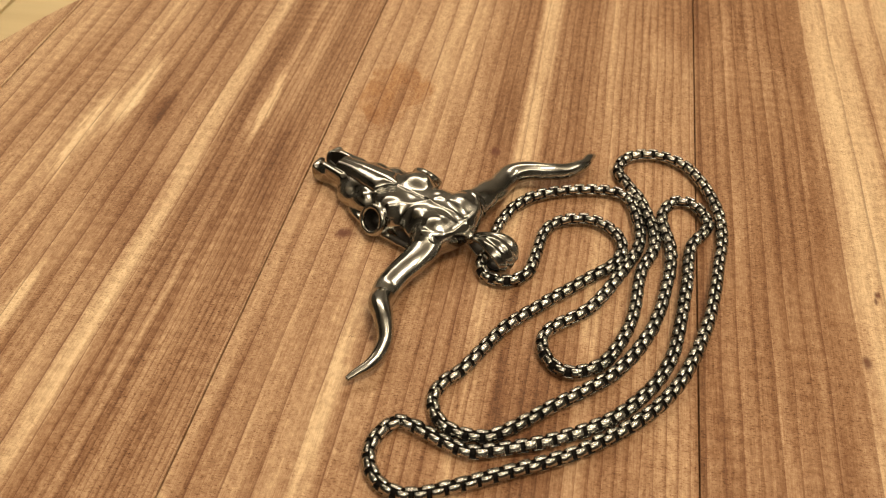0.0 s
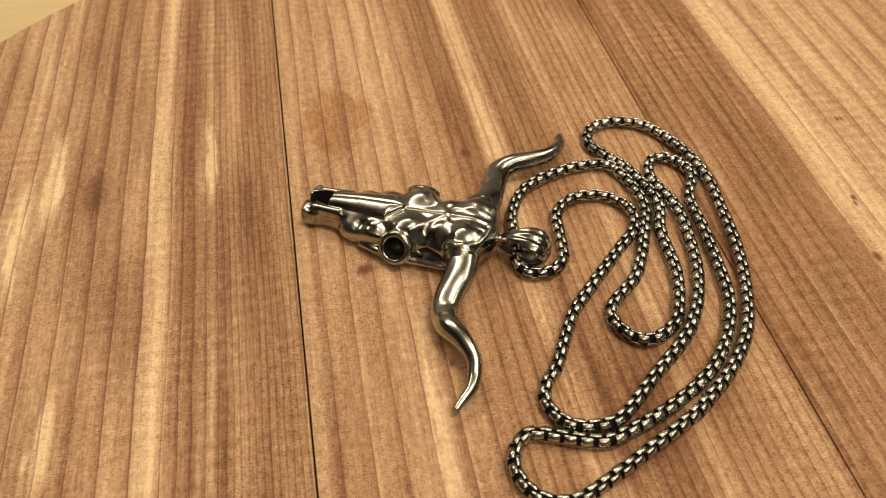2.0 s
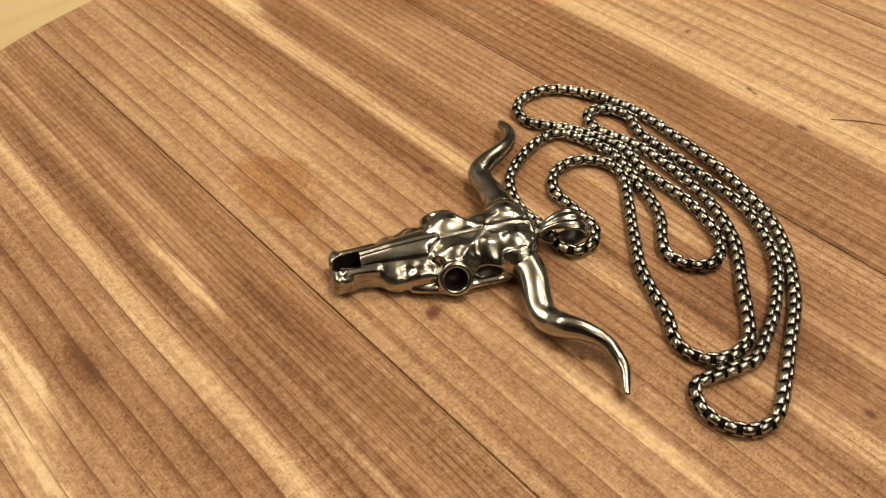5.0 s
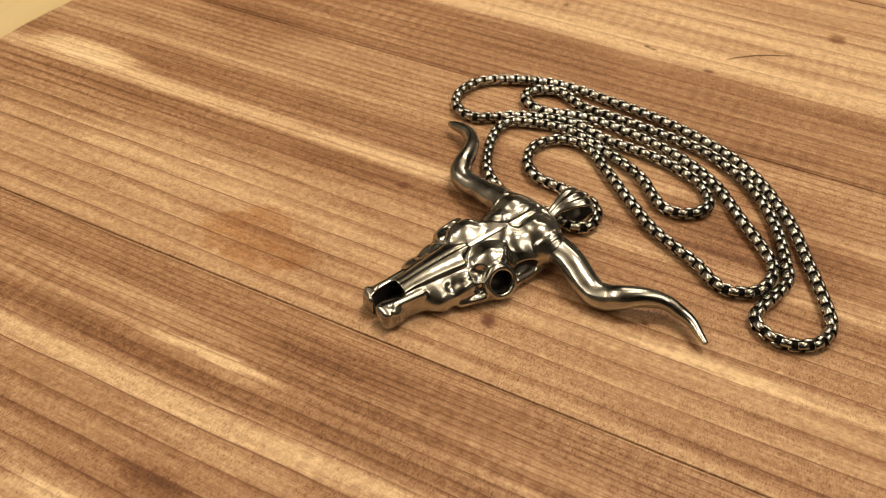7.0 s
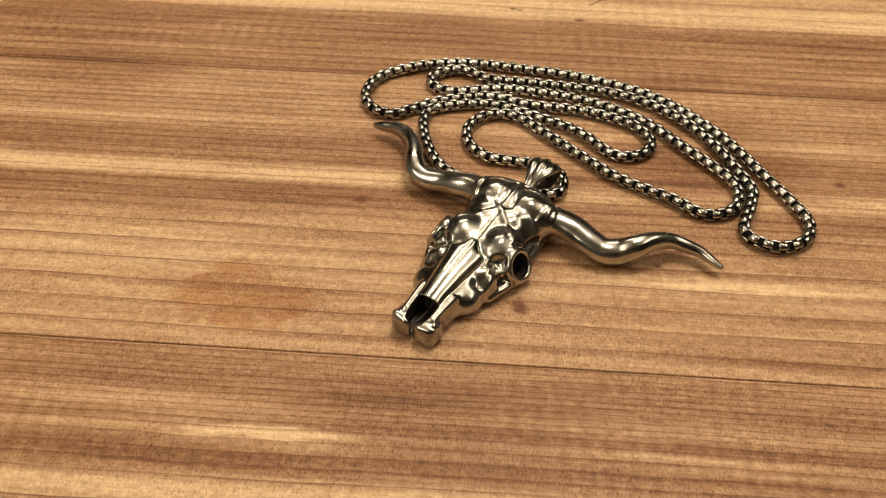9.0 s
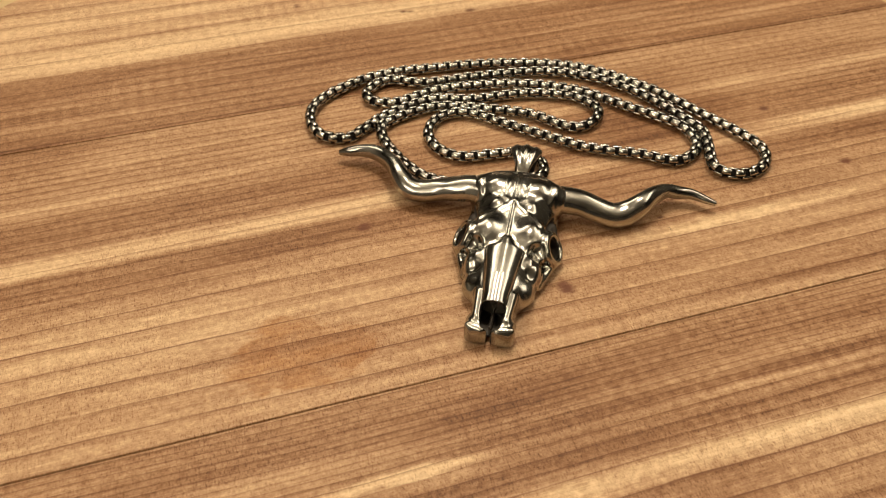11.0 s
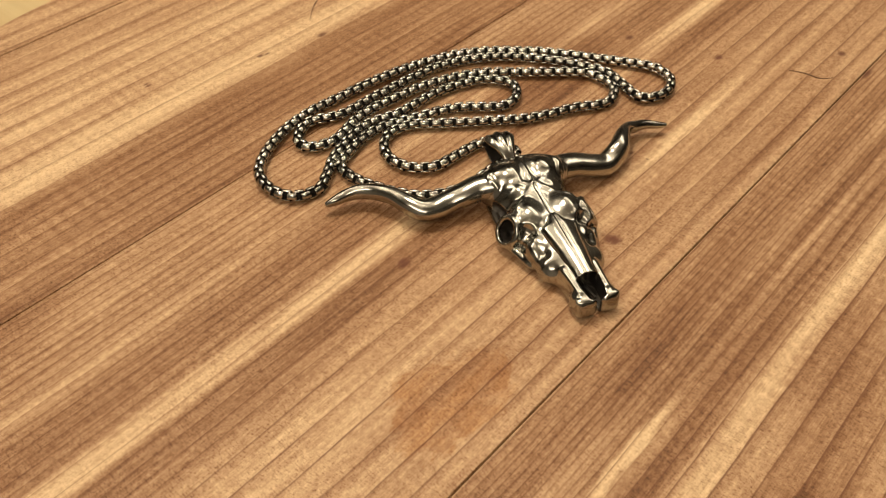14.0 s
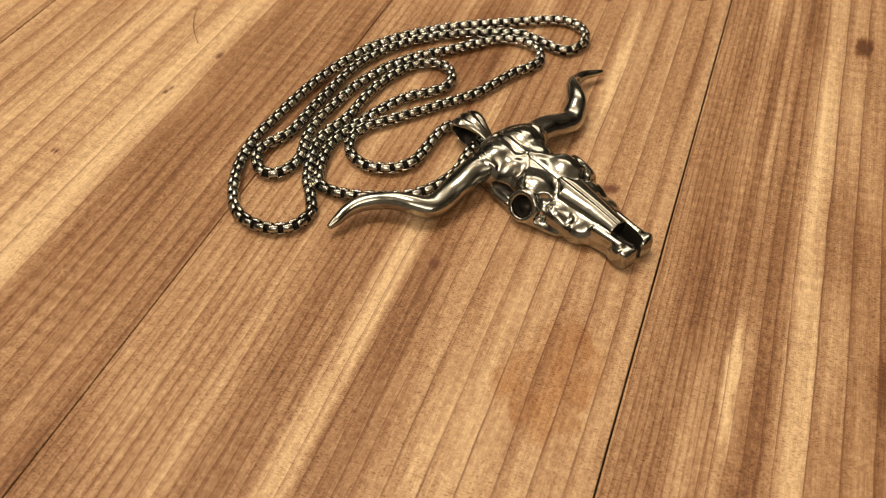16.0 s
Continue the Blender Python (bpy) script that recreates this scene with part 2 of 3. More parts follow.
def plain(name, colour, rough=0.8, scale=30.0, vary=0.12, bump=0.0):
    m = Nodes(name)
    n = m.noise(m.mapping(m.coords(), scale=(scale, scale, scale)), 1.0, 5.0)
    mixed = m.mix(n, tuple(v * (1 - vary) for v in colour) + (1,), tuple(min(v * (1 + vary), 1) for v in colour) + (1,))
    if bump:
        m.bump(n, 0.4, bump)
    return m.set(Base_Color=mixed, Roughness=rough)


CEDAR = cedar()
MAPLE = pale_wood("pale maple", (0.50, 0.36, 0.17), (0.66, 0.52, 0.28))
SILVER = silver("polished silver", (0.50, 0.485, 0.435), 0.128, 0.32)
CHAIN_METAL = silver("chain steel", (0.64, 0.62, 0.56), 0.14, 0.45)
DARK_SILVER = plain("dark silver", (0.050, 0.042, 0.034), 0.40, 900.0, 0.4)
DARK_SILVER.node_tree.nodes["Principled BSDF"].inputs["Metallic"].default_value = 0.6
# matt black for the chain's gaps: their shade and tarnish in one colour
GAP_SHADE_TARNISH = plain("matt black gap shade and tarnish", (0.012, 0.010, 0.008), 0.9, 900.0, 0.3)
GAP_SHADE_TARNISH.node_tree.nodes["Principled BSDF"].inputs["Specular IOR Level"].default_value = 0.12
WALL_PAINT = plain("warm wall paint", (0.10, 0.091, 0.078), 0.85, 12.0, 0.05)
# the unseen north wall is paler to brighten reflections on the skull's flank
PALE_REFLECTOR = plain("pale reflector wall", (0.34, 0.315, 0.28), 0.85, 12.0, 0.05)
CEILING_PAINT = plain("ceiling paint", (0.62, 0.585, 0.53), 0.9, 10.0, 0.04)
FLOOR_STONE = plain("dark floor", (0.10, 0.085, 0.07), 0.55, 8.0, 0.25)
LAMP_TRIM = plain("white enamel", (0.75, 0.73, 0.70), 0.4, 20.0, 0.03)
FIBRE = plain("dark fibre", (0.20, 0.11, 0.06), 0.8, 400.0, 0.3)
BEARING = plain("dark rubber", (0.03, 0.03, 0.03), 0.6, 60.0, 0.2)

# ---------------------------------------------------------------- mesh helpers


def mesh_from(name, verts, faces, materials, smooth=False, slots=None):
    me = bpy.data.meshes.new(name)
    me.from_pydata([tuple(v) for v in verts], [], faces)
    for material in materials:
        me.materials.append(material)
    if slots:
        me.polygons.foreach_set("material_index", slots)
    if smooth:
        me.polygons.foreach_set("use_smooth", [True] * len(me.polygons))
    me.validate()
    return me


def part(name, bm, material, parent, label="", smooth=False):
    me = bpy.data.meshes.new(name)
    bm.to_mesh(me)
    bm.free()
    me.materials.append(material)
    if smooth:
        me.polygons.foreach_set("use_smooth", [True] * len(me.polygons))
    ob = new(name, me)
    ob.parent = parent
    return tagged(ob, label)


def box(x0, x1, y0, y1, z0, z1, bevel=0.0, segments=2):
    bm = bmesh.new()
    bmesh.ops.create_cube(bm, size=1.0)
    bmesh.ops.scale(bm, vec=(x1 - x0, y1 - y0, z1 - z0), verts=bm.verts)
    bmesh.ops.translate(bm, vec=((x0 + x1) / 2, (y0 + y1) / 2, (z0 + z1) / 2), verts=bm.verts)
    if bevel:
        bmesh.ops.bevel(bm, geom=bm.edges[:], offset=bevel, segments=segments, affect="EDGES", profile=0.7)
    return bm


def spline(points, steps, closed=False):
    """A smooth curve through points (Catmull-Rom), as a numpy array."""
    p = np.array(points, float)
    n = len(p)
    out = []
    for i in range(n if closed else n - 1):
        idx = [(i - 1) % n, i, (i + 1) % n, (i + 2) % n] if closed else [max(i - 1, 0), i, i + 1, min(i + 2, n - 1)]
        a, b, c, d = p[idx]
        for t in np.linspace(0, 1, steps, endpoint=False):
            out.append(0.5 * (2 * b + (c - a) * t + (2 * a - 5 * b + 4 * c - d) * t * t + (3 * b - 3 * c + d - a) * t ** 3))
    if not closed:
        out.append(p[-1])
    return np.array(out)


# ---------------------------------------------------------------- room


def room():
    # unseen room around the table; wall and ceiling tones set what the metal reflects
    t = 0.12
    for name, x0, x1, y0, y1 in (("wall_north", -ROOM - t, ROOM + t, ROOM, ROOM + t), ("wall_south", -ROOM - t, ROOM + t, -ROOM - t, -ROOM),
                                 ("wall_east", ROOM, ROOM + t, -ROOM, ROOM), ("wall_west", -ROOM - t, -ROOM, -ROOM, ROOM)):
        pale = name == "wall_north"
        ob = part(name, box(x0, x1, y0, y1, FLOOR_Z, CEILING_Z), PALE_REFLECTOR if pale else WALL_PAINT, None)
        tagged(ob, "plain unseen wall, pale to brighten the reflections in the metal" if pale else "plain wall in warm beige paint", "wall", kind="structure")
    tagged(part("floor", box(-ROOM - t, ROOM + t, -ROOM - t, ROOM + t, FLOOR_Z - 0.1, FLOOR_Z), FLOOR_STONE, None), "dark matt floor under the table", "floor", kind="structure")
    tagged(part("ceiling", box(-ROOM - t, ROOM + t, -ROOM - t, ROOM + t, CEILING_Z, CEILING_Z + 0.1), CEILING_PAINT, None), "plain pale ceiling", "ceiling", kind="structure")


def unseen_ceiling_light(x, y, sx, sy, down, up):
    """An unseen flat lamp on two thin rods, shining down and up at the ceiling."""
    base = new("unseen_ceiling_light")
    base.location = (x, y, CEILING_Z)
    tagged(base, "unseen flat warm lamp, added in a white frame on thin rods", "ceiling light", "hanging lamps")
    z1, w = -LAMP_DROP, 0.02
    bm = bmesh.new()
    for x0, x1, y0, y1 in ((-sx / 2 - w, sx / 2 + w, sy / 2, sy / 2 + w), (-sx / 2 - w, sx / 2 + w, -sy / 2 - w, -sy / 2), (sx / 2, sx / 2 + w, -sy / 2, sy / 2), (-sx / 2 - w, -sx / 2, -sy / 2, sy / 2)):
        other = box(x0, x1, y0, y1, z1 - 0.03, z1 + 0.03)
        me = bpy.data.meshes.new("trim")
        other.to_mesh(me), other.free()
        bm.from_mesh(me)
        bpy.data.meshes.remove(me)
    part("frame", bm, LAMP_TRIM, base)
    part("backing", box(-sx / 2, sx / 2, -sy / 2, sy / 2, z1 - 0.004, z1 + 0.004), LAMP_TRIM, base)
    for k in (-0.4, 0.4):
        cx, cy = (k * sx, 0) if sx > sy else (0, k * sy)
        part("rod", box(cx - 0.003, cx + 0.003, cy - 0.003, cy + 0.003, z1, 0.0), LAMP_TRIM, base)
    # the upward lamp is added to brighten the ceiling that the metal reflects
    for watts, dz, turn in ((down, -0.012, 0), (up, 0.012, 180)):
        data = bpy.data.lights.new("unseen_ceiling_light", "AREA")
        data.shape, data.size, data.size_y, data.energy, data.color = "RECTANGLE", sx * 0.98, sy * 0.98, watts, LAMP_COLOUR
        lamp = new("lamp", data)
        lamp.parent, lamp.matrix_basis = base, pose(0, 0, z1 + dz, turn)


def table():
    """A pale wooden table; its near edge runs just past the board."""
    base = new("table")
    base.location = (0, 0, FLOOR_Z)
    tagged(base, "pale yellow maple table under the round board", "table")
    h = TABLE_Z - FLOOR_Z
    for k in range(6):
        x0 = -0.60 + 0.20 * k
        part("board", box(x0 + 0.0006, x0 + 0.1994, -0.205, 0.655, h - 0.03, h, 0.0015), MAPLE, base)
    for x in (-0.55, 0.55):
        for y in (-0.155, 0.605):
            part("leg", box(x - 0.03, x + 0.03, y - 0.03, y + 0.03, 0.0, h - 0.03, 0.003), MAPLE, base)
    part("apron", box(-0.5, 0.5, -0.165, -0.145, h - 0.11, h - 0.03, 0.002), MAPLE, base)
    part("apron", box(-0.5, 0.5, 0.595, 0.615, h - 0.11, h - 0.03, 0.002), MAPLE, base)


# ---------------------------------------------------------------- round board
BOARD_R, BOARD_T = 0.1575, 0.019
JOINTS = (-0.1376, -0.0454, 0.0471, 0.1395)
HALF_GAPS = (0.0, 0.00014, 0.00015, 0.00010, 0.00010, 0.0)     # the second joint has opened widest


def plank_mesh(x0, x1, gap0, gap1):
    """A plank cut to the round outline, with eased top edges."""
    x0, x1 = max(x0 + gap0, -BOARD_R + 0.0002), min(x1 - gap1, BOARD_R - 0.0002)
    xs = np.linspace(x0, x1, 40)
    half = np.sqrt(np.maximum(BOARD_R ** 2 - xs ** 2, 1e-9))
    outline = [(x, h) for x, h in zip(xs, half)] + [(x, -h) for x, h in zip(xs[::-1], half[::-1])]
    mid = (x0 + x1) / 2
    n, verts, faces = len(outline), [], []
    ease = 0.0005

    def shrink(x, y, d):
        r = math.hypot(x, y)
        k = (r - d) / r if r > BOARD_R - 0.001 else 1.0
        return min(max(x * k, x0 + d * 0.2), x1 - d * 0.2), y * k

    for z, d in ((-BOARD_T, 0.0), (-ease, 0.0), (-ease * 0.3, ease * 0.3), (0.0, ease)):
        verts += [(*shrink(x, y, d), z) for x, y in outline]
    for ring in range(3):
        for i in range(n):
            j = (i + 1) % n
            faces.append((ring * n + i, ring * n + n + i, ring * n + n + j, ring * n + j))
    k = len(xs)
    for i in range(k - 1):       # top and bottom, strip by strip
        faces.append((3 * n + i, 3 * n + n - 1 - i, 3 * n + n - 2 - i, 3 * n + i + 1))
        faces.append((i, i + 1, n - 2 - i, n - 1 - i))
    return mesh_from("plank", verts, faces, [CEDAR])


def round_board():
    base = new("round_board")
    base.location = (0, 0, TABLE_Z)
    tagged(base, "round turntable board of reddish cedar planks with light sapwood streaks", "turntable board")
    edges = (-BOARD_R, *JOINTS, BOARD_R)
    for k in range(len(edges) - 1):
        ob = new("plank", plank_mesh(edges[k], edges[k + 1], HALF_GAPS[k], HALF_GAPS[k + 1]))
        ob.parent, ob.location = base, (0, 0, -TABLE_Z)
    bm = bmesh.new()
    bmesh.ops.create_cone(bm, cap_ends=True, segments=64, radius1=0.085, radius2=0.085, depth=-TABLE_Z - BOARD_T)
    bmesh.ops.translate(bm, vec=(0, 0, (-TABLE_Z - BOARD_T) / 2), verts=bm.verts)
    part("bearing", bm, BEARING, base, "low dark turntable foot")


# ---------------------------------------------------------------- pendant
# The pendant's own axes, in millimetres: u to the horn tip beside the chain, v to the nose, w up from the board.
PENDANT_X, PENDANT_Y, PENDANT_TURN = 0.00168, -0.01467, 61.33
pendant = new("pendant")
pendant.matrix_basis = pose(PENDANT_X, PENDANT_Y, 0, 0, 0, PENDANT_TURN)
tagged(pendant, "polished silver longhorn skull pendant with wavy horns and dark recesses", "pendant")


def smooth_step(a, b, x):
    t = min(max((x - a) / (b - a), 0.0), 1.0)
    return t * t * (3 - 2 * t)


WIDTH = ((3.0, 4.2), (5.5, 7.2), (8.5, 8.6), (12, 9.0), (15, 8.8), (18, 8.0), (21, 7.5), (24, 7.6), (27, 7.6), (30, 7.2), (34, 6.7), (37.5, 5.5), (41, 4.5), (44, 4.2), (47, 4.1), (50, 4.2))
HEIGHT = ((3.0, 7.0), (5.5, 8.2), (8.5, 8.9), (12, 9.0), (16, 8.7), (20, 8.4), (25, 7.9), (30, 7.1), (36, 6.6), (41, 6.1), (44, 5.7), (50, 5.0))


def along_v(v, table):
    """A smooth curve through the stations of a table."""
    xs, ys = zip(*table)
    fine = np.linspace(xs[0], xs[-1], 400)
    ys = np.interp(fine, xs, ys)
    kernel = np.hanning(25)
    padded = np.pad(ys, 12, mode="edge")
    return np.interp(v, fine, np.convolve(padded, kernel / kernel.sum(), "valid"))


def union(a, b, k):
    h = np.clip(0.5 + 0.5 * (b - a) / k, 0, 1)
    return b + (a - b) * h - k * h * (1 - h)


def carve(a, b, k):
    """a with b taken away."""
    return -union(-a, b, k)


class Solid:
    """Distances, in mm, on a grid of one half of the skull; the other half mirrors it."""

    def __init__(self, a, v, w):
        self.a, self.v, self.w = a, v, w

    def ellipsoid(self, c, r):
        x, y, z = (self.a - c[0]) / r[0], (self.v - c[1]) / r[1], (self.w - c[2]) / r[2]
        k0 = np.sqrt(x * x + y * y + z * z)
        k1 = np.sqrt((x / r[0]) ** 2 + (y / r[1]) ** 2 + (z / r[2]) ** 2) + 1e-6
        return k0 * (k0 - 1) / k1

    def capsule(self, p, q, r0, r1=None):
        r1 = r0 if r1 is None else r1
        d = np.array(q, float) - np.array(p, float)
        px, py, pz = self.a - p[0], self.v - p[1], self.w - p[2]
        t = np.clip((px * d[0] + py * d[1] + pz * d[2]) / (d @ d), 0, 1)
        return np.sqrt((px - t * d[0]) ** 2 + (py - t * d[1]) ** 2 + (pz - t * d[2]) ** 2) - (r0 + (r1 - r0) * t)

    def ring(self, c, axis, big, small):
        n = np.array(axis, float) / np.linalg.norm(axis)
        px, py, pz = self.a - c[0], self.v - c[1], self.w - c[2]
        h = px * n[0] + py * n[1] + pz * n[2]
        flat = np.sqrt(np.maximum(px * px + py * py + pz * pz - h * h, 0))
        return np.sqrt((flat - big) ** 2 + h * h) - small

    def block(self, c, h, r):
        q = [np.abs(g - m) - (e - r) for g, m, e in zip((self.a, self.v, self.w), c, h)]
        return np.sqrt(sum(np.maximum(g, 0) ** 2 for g in q)) + np.minimum(np.maximum(q[0], np.maximum(q[1], q[2])), 0) - r

    def trace(self, line):
        """How far, seen from above, from a broken line."""
        best = np.full(self.a.shape, 99.0, np.float32)
        for (a0, v0), (a1, v1) in zip(line, line[1:]):
            da, dv = a1 - a0, v1 - v0
            t = np.clip(((self.a - a0) * da + (self.v - v0) * dv) / (da * da + dv * dv), 0, 1)
            best = np.minimum(best, np.hypot(self.a - a0 - t * da, self.v - v0 - t * dv))
        return best

    def bell(self, c, r):
        return np.exp(-((self.a - c[0]) ** 2 + (self.v - c[1]) ** 2 + (self.w - c[2]) ** 2) / r ** 2)


EYE = np.array((8.2, 24.1, 4.0))
EYE_AXIS = np.array((0.86, 0.10, 0.50))


def skull_field(a, v, w):
    """The skull as a distance field, and the field of what is hollowed out and dark."""
    s = Solid(a, v, w)
    # body
    wide, high = along_v(v, WIDTH), along_v(v, HEIGHT)
    mid = 2.2
    tall = np.where(w > mid, high - mid, mid + 1.5)
    p = 2.7
    radial = ((a / wide) ** p + (np.abs(w - mid) / tall) ** p) ** (1 / p)
    d = (radial - 1) * np.minimum(wide, tall) * 0.92
    d = -union(-d, -np.maximum(4.0 + 0.055 * a * a - v, v - 48.5), 2.0)
    d = union(d, s.capsule((0, 9.8, 5.2), (8.0, 9.8, 5.2), 3.4, 3.4), 1.6)
    # swellings of the crown and the brow
    for c, r, k in (((4.4, 10.4, 6.0), (3.6, 4.4, 3.2), 1.6), ((4.6, 22.6, 5.4), (3.4, 4.4, 3.3), 1.6)):
        d = union(d, s.ellipsoid(c, r), k)
    # eye socket
    d = union(d, s.ellipsoid((7.3, 24.2, 3.9), (2.9, 3.7, 3.3)), 1.0)
    ring_c = EYE + EYE_AXIS * 1.35
    d = union(d, s.ring(ring_c, EYE_AXIS, 2.95, 0.82), 0.7)
    hole = s.capsule(EYE + EYE_AXIS * -0.2, EYE + EYE_AXIS * 4.0, 2.25, 2.6)
    depth = (a - EYE[0]) * EYE_AXIS[0] + (v - EYE[1]) * EYE_AXIS[1] + (w - EYE[2]) * EYE_AXIS[2]
    d = carve(d, hole, 0.25)
    # hollow behind the eye over a thin arch of bone
    arch = s.capsule((9.3, 22.4, 1.9), (8.6, 12.6, 1.6), 0.95, 0.9)
    pit = s.ellipsoid((9.4, 17.0, 3.7), (2.7, 3.1, 1.45))
    d = carve(d, pit, 0.5)
    d = union(d, arch, 0.35)
    d = carve(d, s.ellipsoid((6.6, 28.0, 6.9), (1.4, 1.9, 1.6)), 1.0)
    # collar round the horn
    d = union(d, s.ring((8.3, 9.7, 5.1), (1, -0.05, -0.1), 3.3, 0.28), 0.5)
    # cheek, jaw line and the rough bone between
    d = union(d, s.capsule((9.3, 27.2, 2.0), (7.6, 32.6, 1.7), 1.0, 0.9), 1.0)
    d = union(d, s.ellipsoid((5.1, 35.8, 2.4), (2.3, 3.0, 2.6)), 1.2)
    d = union(d, s.ellipsoid((5.6, 31.0, 3.6), (2.2, 3.2, 2.4)), 1.4)
    d = d + 0.55 * s.bell((5.6, 33.2, 5.4), 1.7)
    # nasal bone: pointed at the brow, broad, then narrowing; a crease on each side
    n = np.clip(np.minimum((v - 25.0) / 3.8 * 3.95, 3.95 - (v - 28.8) / 14.0 * 1.55 + 0.25 * np.clip((v - 40.5) / 2.0, 0, 1)), 0.05, 4)
    crown_w = np.interp(v, (24.6, 28.6, 42.8), (7.3, 6.6, 4.9))
    rise = np.interp(v, (24.6, 28.6, 36.0, 42.8), (1.5, 2.15, 2.25, 1.9))
    nasal = (((a / n) ** 2.2 + (np.abs(w - crown_w) / rise) ** 2.2) ** (1 / 2.2) - 1) * np.minimum(n, rise) * 0.9
    nasal = np.maximum(nasal, np.maximum(24.6 - v, v - 42.7))
    # nostrils: hollows either side of a low wall, open in front through a slit
    d = union(d, s.capsule((3.3, 39.5, 5.0), (2.9, 45.8, 4.8), 0.95, 0.85), 0.6)
    d = union(d, s.block((2.60, 46.6, 2.25), (2.25, 2.45, 2.65), 1.5), 0.8)
    d = union(d, s.capsule((1.6, 48.4, 4.3), (4.2, 47.6, 4.4), 0.40, 0.50), 0.8)
    t = np.clip((v - 41.5) / 6.0, 0, 1)
    cavity = np.maximum(np.maximum(a - (2.50 - 0.55 * t), np.maximum(40.0 - v, v - 48.2)), 1.2 - w)
    cavity = -union(-cavity, -(np.sqrt(a ** 2 + ((v - 44.8) * 0.72) ** 2) - 2.85), 0.5)
    cavity = np.minimum(cavity, s.ellipsoid((0, 44.8, 7.6), (2.2, 3.4, 3.3)))
    d = carve(d, cavity, 0.25)
    d = union(d, s.capsule((0, 42.0, 2.4), (0, 47.2, 3.6), 0.36), 0.2)
    slit = np.maximum(a - 0.34, np.maximum(47.0 - v, 0.35 - w))
    d = carve(d, slit, 0.15)
    d = union(d, nasal, 0.10)
    # rounded lobes, ridges and shallow dishes of the forehead
    top = np.clip((w - 4.2) / 1.8, 0, 1)
    for (ca, cv), (ra, rv), high in (((4.3, 10.6), (2.6, 3.2), 0.34), ((4.0, 16.2), (1.6, 1.5), 0.36), ((4.2, 23.4), (2.6, 3.0), 0.30), ((6.6, 13.9), (1.5, 1.7), -0.26),
                                     ((6.9, 19.0), (2.1, 1.9), -0.42), ((1.7, 19.9), (1.2, 2.0), -0.14), ((1.7, 13.6), (1.0, 1.6), -0.12), ((4.2, 13.2), (1.9, 0.9), -0.14),
                                     ((4.6, 19.0), (1.8, 1.0), -0.14), ((2.2, 27.2), (1.0, 1.4), -0.20)):
        d = d - high * np.exp(-((a - ca) / ra) ** 2 - ((v - cv) / rv) ** 2) * top
    for line, broad, high in ((((0, 5.0), (0, 15.6)), 0.50, 0.24), (((0, 15.8), (2.6, 18.2), (4.8, 20.2), (6.6, 21.6)), 0.70, 0.22), (((0.8, 15.8), (2.4, 14.6), (2.6, 11.0), (2.0, 7.0)), 0.6, 0.14),
                              (((0.8, 5.8), (3.6, 5.7), (6.2, 6.6), (7.8, 8.6), (8.2, 11.0), (7.6, 13.4)), 0.60, 0.30), (((4.6, 26.9), (6.4, 25.9), (6.9, 22.4), (5.6, 20.6)), 0.60, 0.16)):
        d = d - high * np.exp(-(s.trace(line) / broad) ** 2) * top
    d = d + 0.24 * np.exp(-(a / 0.30) ** 2) * top * (v > 16.0) * (v < 26.0)
    d = d + 0.13 * np.exp(-(a / 0.38) ** 2) * top * (v > 26) * (v < 43.4)
    rough = 0.9 * s.bell((5.6, 30.0, 5.4), 2.2) + 0.4 * s.bell((5.6, 35.0, 4.4), 2.2) + 0.7 * s.bell((6.4, 26.8, 6.2), 1.4)
    bent = v + 0.9 * np.sin(0.9 * a + 1.3 * w) + 0.5 * np.sin(2.3 * w - 0.7 * a)
    grain = np.sin(1.15 * bent + 0.9 * a) + 0.6 * np.sin(1.9 * a - 1.3 * w + 0.6 * bent)
    d = d - 0.10 * rough * grain
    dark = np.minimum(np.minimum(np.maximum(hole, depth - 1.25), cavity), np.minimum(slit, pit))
    d = -union(-d, w - 0.8 - 0.45 * np.clip(11 - v, 0, 8), 0.5)
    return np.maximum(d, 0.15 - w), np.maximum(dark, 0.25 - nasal)


